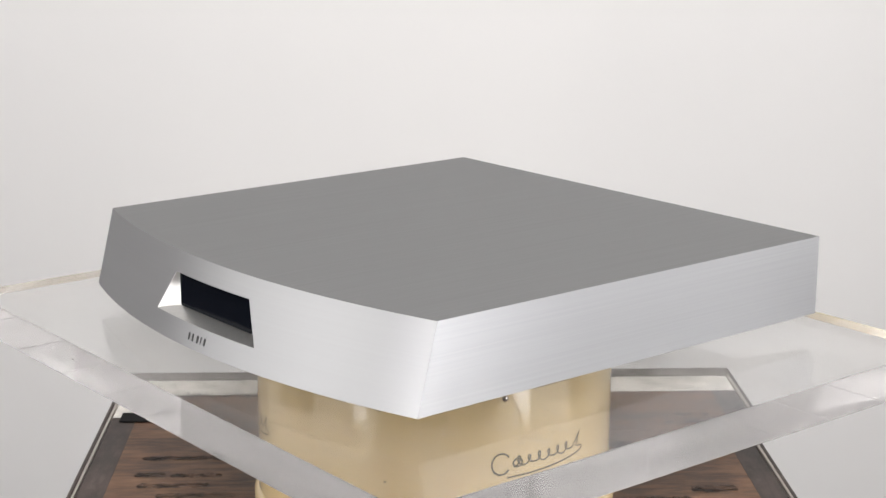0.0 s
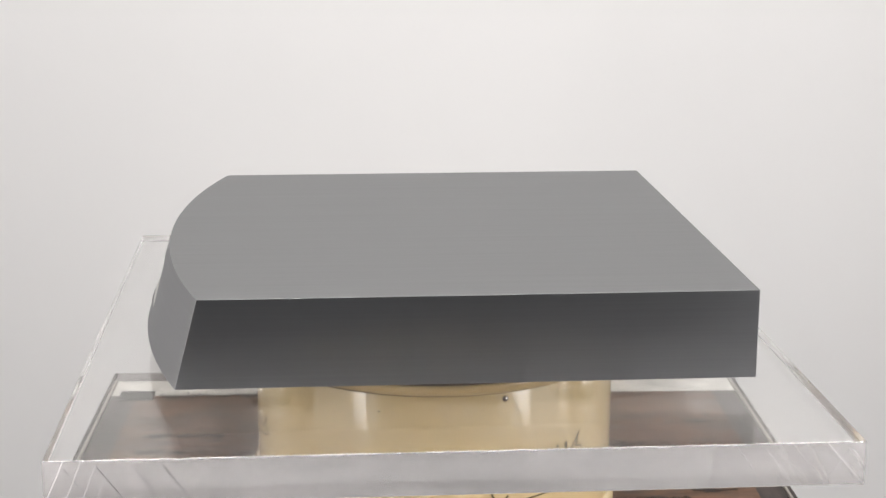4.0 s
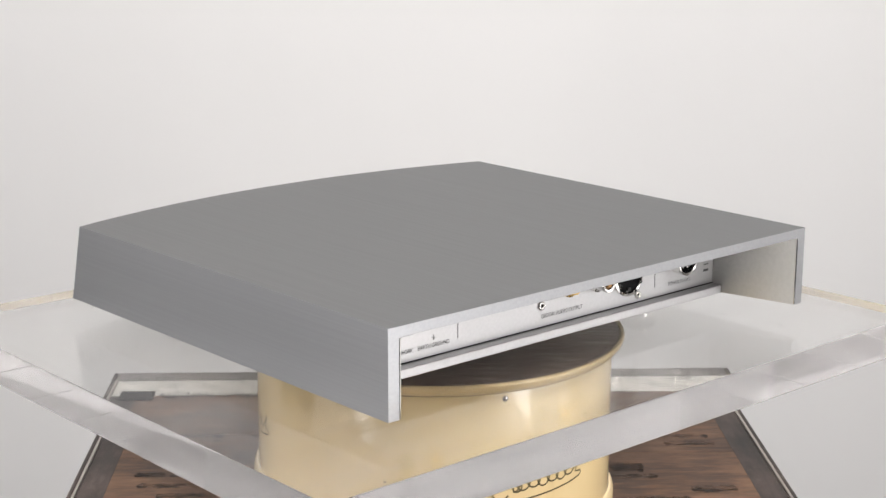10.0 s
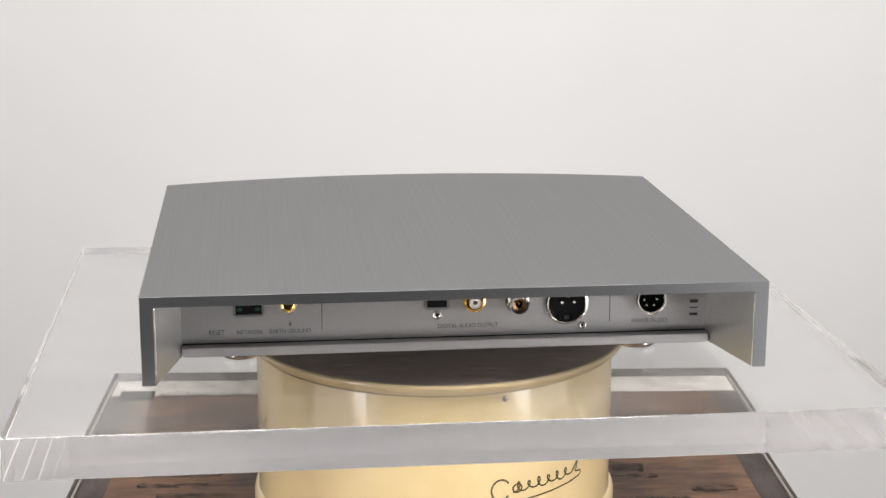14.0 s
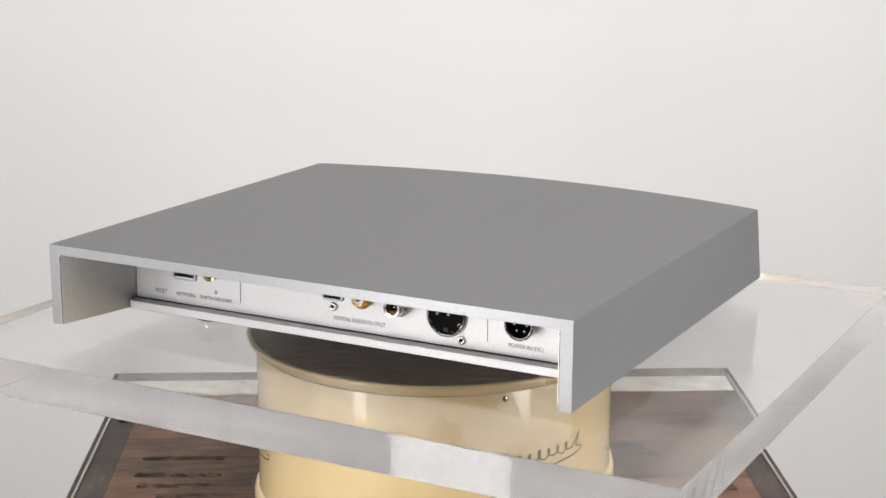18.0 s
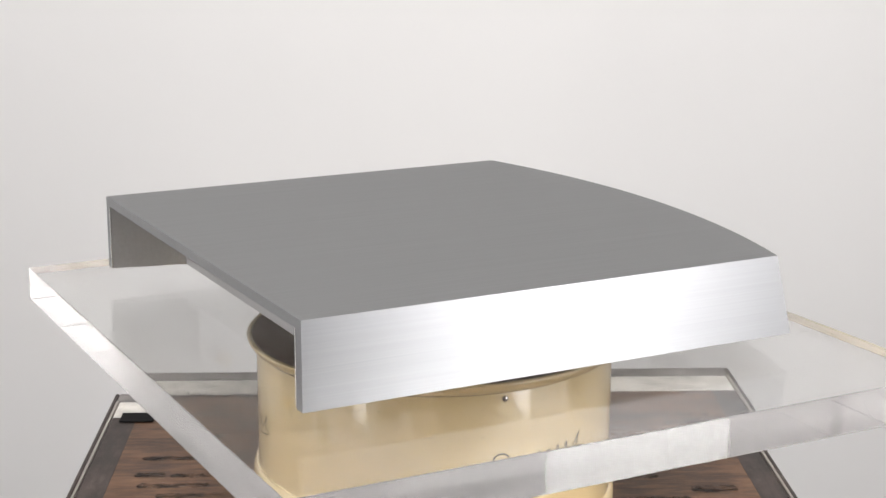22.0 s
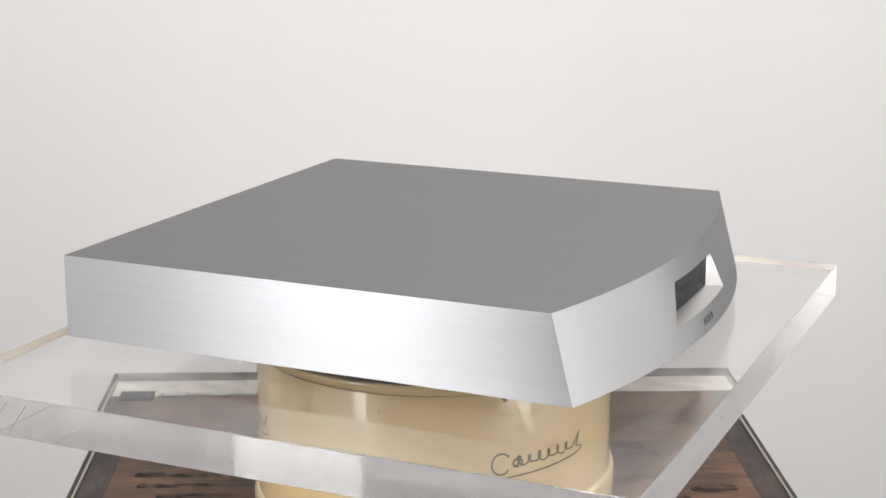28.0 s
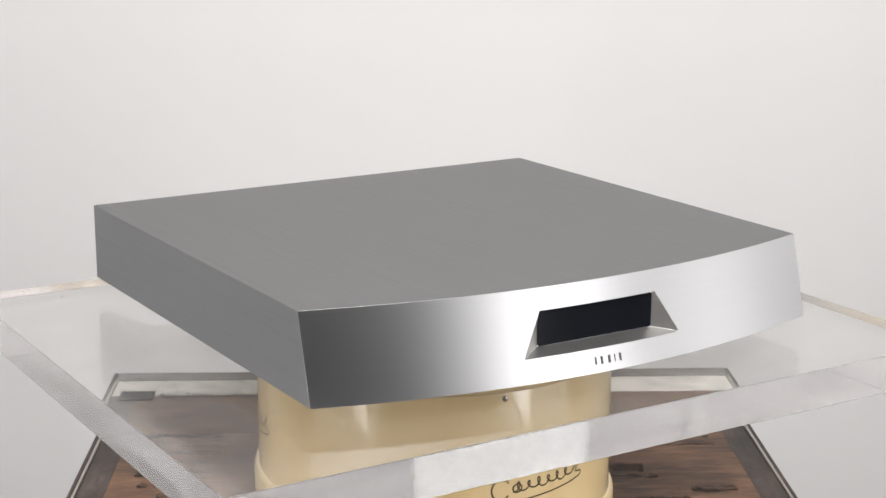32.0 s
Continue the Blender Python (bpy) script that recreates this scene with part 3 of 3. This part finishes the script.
def words(text, x_left, x_right, z, parent, material):
    """Printed words on the rear panel; x falls to the reader's right."""
    cu = bpy.data.curves.new("print", "FONT")
    cu.body, cu.size, cu.extrude = text, 1.0, 0.0
    tmp = new("print", cu)
    bpy.context.view_layer.update()
    me = bpy.data.meshes.new_from_object(tmp.evaluated_get(bpy.context.evaluated_depsgraph_get()))
    bpy.data.objects.remove(tmp)
    xs = [p.co.x for p in me.vertices]
    sx = (x_left - x_right) / (max(xs) - min(xs))
    me.transform(at_back(x_left, z, YQ + 0.0001) @ Matrix.Diagonal((sx, sx * 1.15, 1, 1)) @ Matrix.Translation((-min(xs), 0, 0)))
    me.materials.clear()
    me.materials.append(material)
    ob = new("printed_words", me)
    ob.parent = parent
    return tagged(ob, label="dark grey printed words " + text.lower())


words("RESET", 0.1400, 0.1309, 0.0110, panel, GREY_INK)
words("NETWORK", 0.1238, 0.1086, 0.0110, panel, GREY_INK)
words("EARTH GROUND", 0.1048, 0.0809, 0.0110, panel, GREY_INK)
words("DIGITAL AUDIO OUTPUT", 0.0061, -0.0295, 0.0112, panel, GREY_INK)
words("POWER IN (DC)", -0.1103, -0.1320, 0.0112, panel, GREY_INK)
for x in (0.0744, -0.0968):
    part("divider_line", box(x - 0.0002, YQ, 0.0125, x + 0.0002, YQ + 0.0001, 0.040), GREY_INK, panel)
# earth sign
part("earth_sign", box(0.0928, YQ, 0.0155, 0.0931, YQ + 0.0001, 0.0185), GREY_INK, panel)
for i, w in enumerate((0.0013, 0.0008, 0.0004)):
    part("earth_sign", box(0.09295 - w, YQ, 0.0165 - i * 0.0006, 0.09295 + w, YQ + 0.0001, 0.0168 - i * 0.0006), GREY_INK, panel)
# short dark bars at the end of the panel
for z, h in ((0.0155, 0.0030), (0.0195, 0.0012), (0.0235, 0.0036), (0.0290, 0.0032), (0.0335, 0.0026)):
    part("mark_bar", rounded_plate(0.0050, h * 0.55, 0.0001, 0.0001, at_back(-0.1480, z), 2), GREY_INK, panel)


def ring_socket(name, x, z, r, out, wall, body_mat, hole_mat, label):
    s = part(name, lathe([(r - wall, 0.0), (r - wall, out), (r - wall * 0.6, out + 0.0004), (r, out), (r, 0.0)], 32, at_back(x, z), close=True), body_mat, panel, label)
    sharp(s)
    part("socket_well", lathe([(0, 0.0004), (r - wall, 0.0004), (r - wall, 0.0001), (0, 0.0001)], 32, at_back(x, z)), hole_mat, s)
    return s


def pins(parent, x, z, spots, r, length, material):
    for px, pz in spots:
        part("pin", lathe([(0, 0.0004), (r, 0.0004), (r, length - r * 0.5), (r * 0.5, length), (0, length)], 10, at_back(x + px, z + pz)), material, parent, smooth=True)


def screw(x, z, r=0.0026):
    s = part("screw", lathe([(0, 0.0004), (r * 0.35, 0.0004), (r * 0.45, 0.0013), (r * 0.8, 0.0012), (r, 0.0006), (r, 0)], 20, at_back(x, z)), CHROME, panel, smooth=True)
    part("screw_recess", lathe([(0, 0.0006), (r * 0.42, 0.0006), (r * 0.42, 0.00045), (0, 0.00045)], 6, at_back(x, z)), BLACK, s)


net = part("network_socket", rounded_plate(0.0182, 0.0150, 0.0010, 0.0022, at_back(0.1168, 0.0290)), ALU_REAR, panel, "nickel framed network socket")
part("socket_well", rounded_plate(0.0150, 0.0120, 0.0002, 0.0004, at_back(0.1168, 0.0292, YQ + 0.0010)), BLACK, net)
part("shield", rounded_plate(0.0156, 0.0008, 0.0003, 0.0002, at_back(0.1168, 0.0234, YQ + 0.0010)), CHROME, net)
for s in (-1, 1):
    part("light_pipe", rounded_plate(0.0028, 0.0020, 0.0003, 0.0003, at_back(0.1168 + s * 0.0052, 0.0262, YQ + 0.0011)), GREEN_PL, net)
post = ring_socket("earth_post", 0.0940, 0.0295, 0.0047, 0.006, 0.0018, GOLD, GOLD, "gold plated earth post")
part("post_core", lathe([(0, 0.0004), (0.0018, 0.0004), (0.0018, 0.005), (0, 0.005)], 16, at_back(0.0940, 0.0295)), GOLD, post)
for x in (0.058, 0.040):
    u = part("usb_socket", rounded_plate(0.0150, 0.0075, 0.0006, 0.0008, at_back(x, 0.0312)), PANEL, panel)
    part("socket_well", rounded_plate(0.0125, 0.0050, 0.0002, 0.0004, at_back(x, 0.0312, YQ + 0.0006)), BLACK, u)
hd = part("video_socket", rounded_plate(0.0150, 0.0066, 0.0012, 0.0022, at_back(0.0069, 0.0262)), ALU_REAR, panel, "nickel framed flat socket")
part("socket_well", rounded_plate(0.0118, 0.0042, 0.0002, 0.0004, at_back(0.0069, 0.0264, YQ + 0.0012)), BLACK, hd)
screw(0.0067, 0.0192, 0.0028)
rca = ring_socket("phono_socket", -0.0150, 0.0280, 0.0066, 0.004, 0.0016, GOLD, GOLD, "gold phono socket with white core")
part("insulator", lathe([(0.0014, 0.0004), (0.0014, 0.0075), (0.0036, 0.0075), (0.0036, 0.0004)], 24, at_back(-0.0150, 0.0280), close=True), WHITE_PL, rca, "white insulating sleeve")
part("sleeve", lathe([(0.0036, 0.0004), (0.0036, 0.0085), (0.0042, 0.0085), (0.0042, 0.0004)], 24, at_back(-0.0150, 0.0280), close=True), GOLD, rca)
bnc = ring_socket("coaxial_socket", -0.0405, 0.0272, 0.0072, 0.003, 0.0022, CHROME, BRONZE, "nickel and brass coaxial bayonet socket")
part("barrel", lathe([(0.0040, 0.0004), (0.0040, 0.0120), (0.0054, 0.0123), (0.0057, 0.0115), (0.0057, 0.0004)], 32, at_back(-0.0405, 0.0272), close=True), CHROME, bnc)
part("sleeve", lathe([(0.0022, 0.0004), (0.0022, 0.0100), (0.0039, 0.0108), (0.0039, 0.0004)], 24, at_back(-0.0405, 0.0272), close=True), BRONZE, bnc, "brown inner sleeve")
for a in (0, 180):
    part("lug", lathe([(0, 0.0052), (0.0011, 0.0052), (0.0009, 0.0068), (0, 0.0070)], 12, at_back(-0.0405, 0.0272) @ Matrix.Translation((0.0058 * math.cos(radians(a)), 0, 0.003))), CHROME, bnc)
pins(bnc, -0.0405, 0.0272, [(0, 0)], 0.0009, 0.009, GOLD)
xlr = ring_socket("xlr_socket", -0.0706, 0.0243, 0.0128, 0.0016, 0.0016, CHROME, BLACK, "chrome ringed three pin audio socket")
for a in (205, 245, 295, 335):
    part("clip", lathe([(0.0095, 0.0010), (0.0095, 0.0030), (0.0106, 0.0030), (0.0106, 0.0010)], 4, at_back(-0.0706 - 0.0105 * math.cos(radians(a)), 0.0243 + 0.0105 * math.sin(radians(a))) @ Matrix.Diagonal((0.14, 0.14, 1, 1)), close=True), CHROME, xlr)
pins(xlr, -0.0706, 0.0243, [(0.0036, 0.0020), (-0.0036, 0.0020), (0, 0.0056)], 0.0010, 0.006, CHROME)
part("key_tab", rounded_plate(0.0028, 0.0022, 0.0014, 0.0003, at_back(-0.0706, 0.0160, YQ + 0.0004)), RUBBER, xlr)
screw(-0.0803, 0.0107, 0.0026)
dc = ring_socket("power_socket", -0.1201, 0.0272, 0.0092, 0.008, 0.0016, CHROME, BLACK, "chrome ringed five pin power socket")
pins(dc, -0.1201, 0.0272, [(0.0038, -0.0005), (-0.0038, -0.0005), (0.0022, -0.0040), (-0.0022, -0.0040), (0, 0.0036)], 0.0008, 0.006, CHROME)

# polished inner arris of the open back
for sx in (-1, 1):
    part("polished_arris", box(sx * 0.1672 - 0.0004, YB - 0.0004, 0.0003, sx * 0.1672 + 0.0004, YB + 0.0004, 0.0440, 0.0002, 1), CHROME, player)
# feet
for x in (-0.122, 0.122):
    for y in (-0.105, 0.072):
        f = part("foot", lathe([(0, -0.0121), (0.0116, -0.0121), (0.0124, -0.0116), (0.0127, -0.0100), (0.0127, -0.0005), (0, -0.0005)], 40, Matrix.Translation((x, y, 0))), CHROME, player, "chrome foot with rubber sole", smooth=True)
        part("sole", lathe([(0, -0.0125), (0.0110, -0.0125), (0.0110, -0.0119), (0, -0.0119)], 24, Matrix.Translation((x, y, 0))), RUBBER, f)
tagged(player, "silver brushed aluminium network music player with curved front", "music player")


# ---- what turns ----
def motions():
    walk(plate, [(t, pose(0, 0, 0, 0, 0, a)) for t, a in enumerate(SPIN)])
    walk(player, [(t, pose(0, 0, 0, 0, 0, a) @ pose(0.00404, 0, 0)) for t, a in enumerate(SPIN)])


motions()
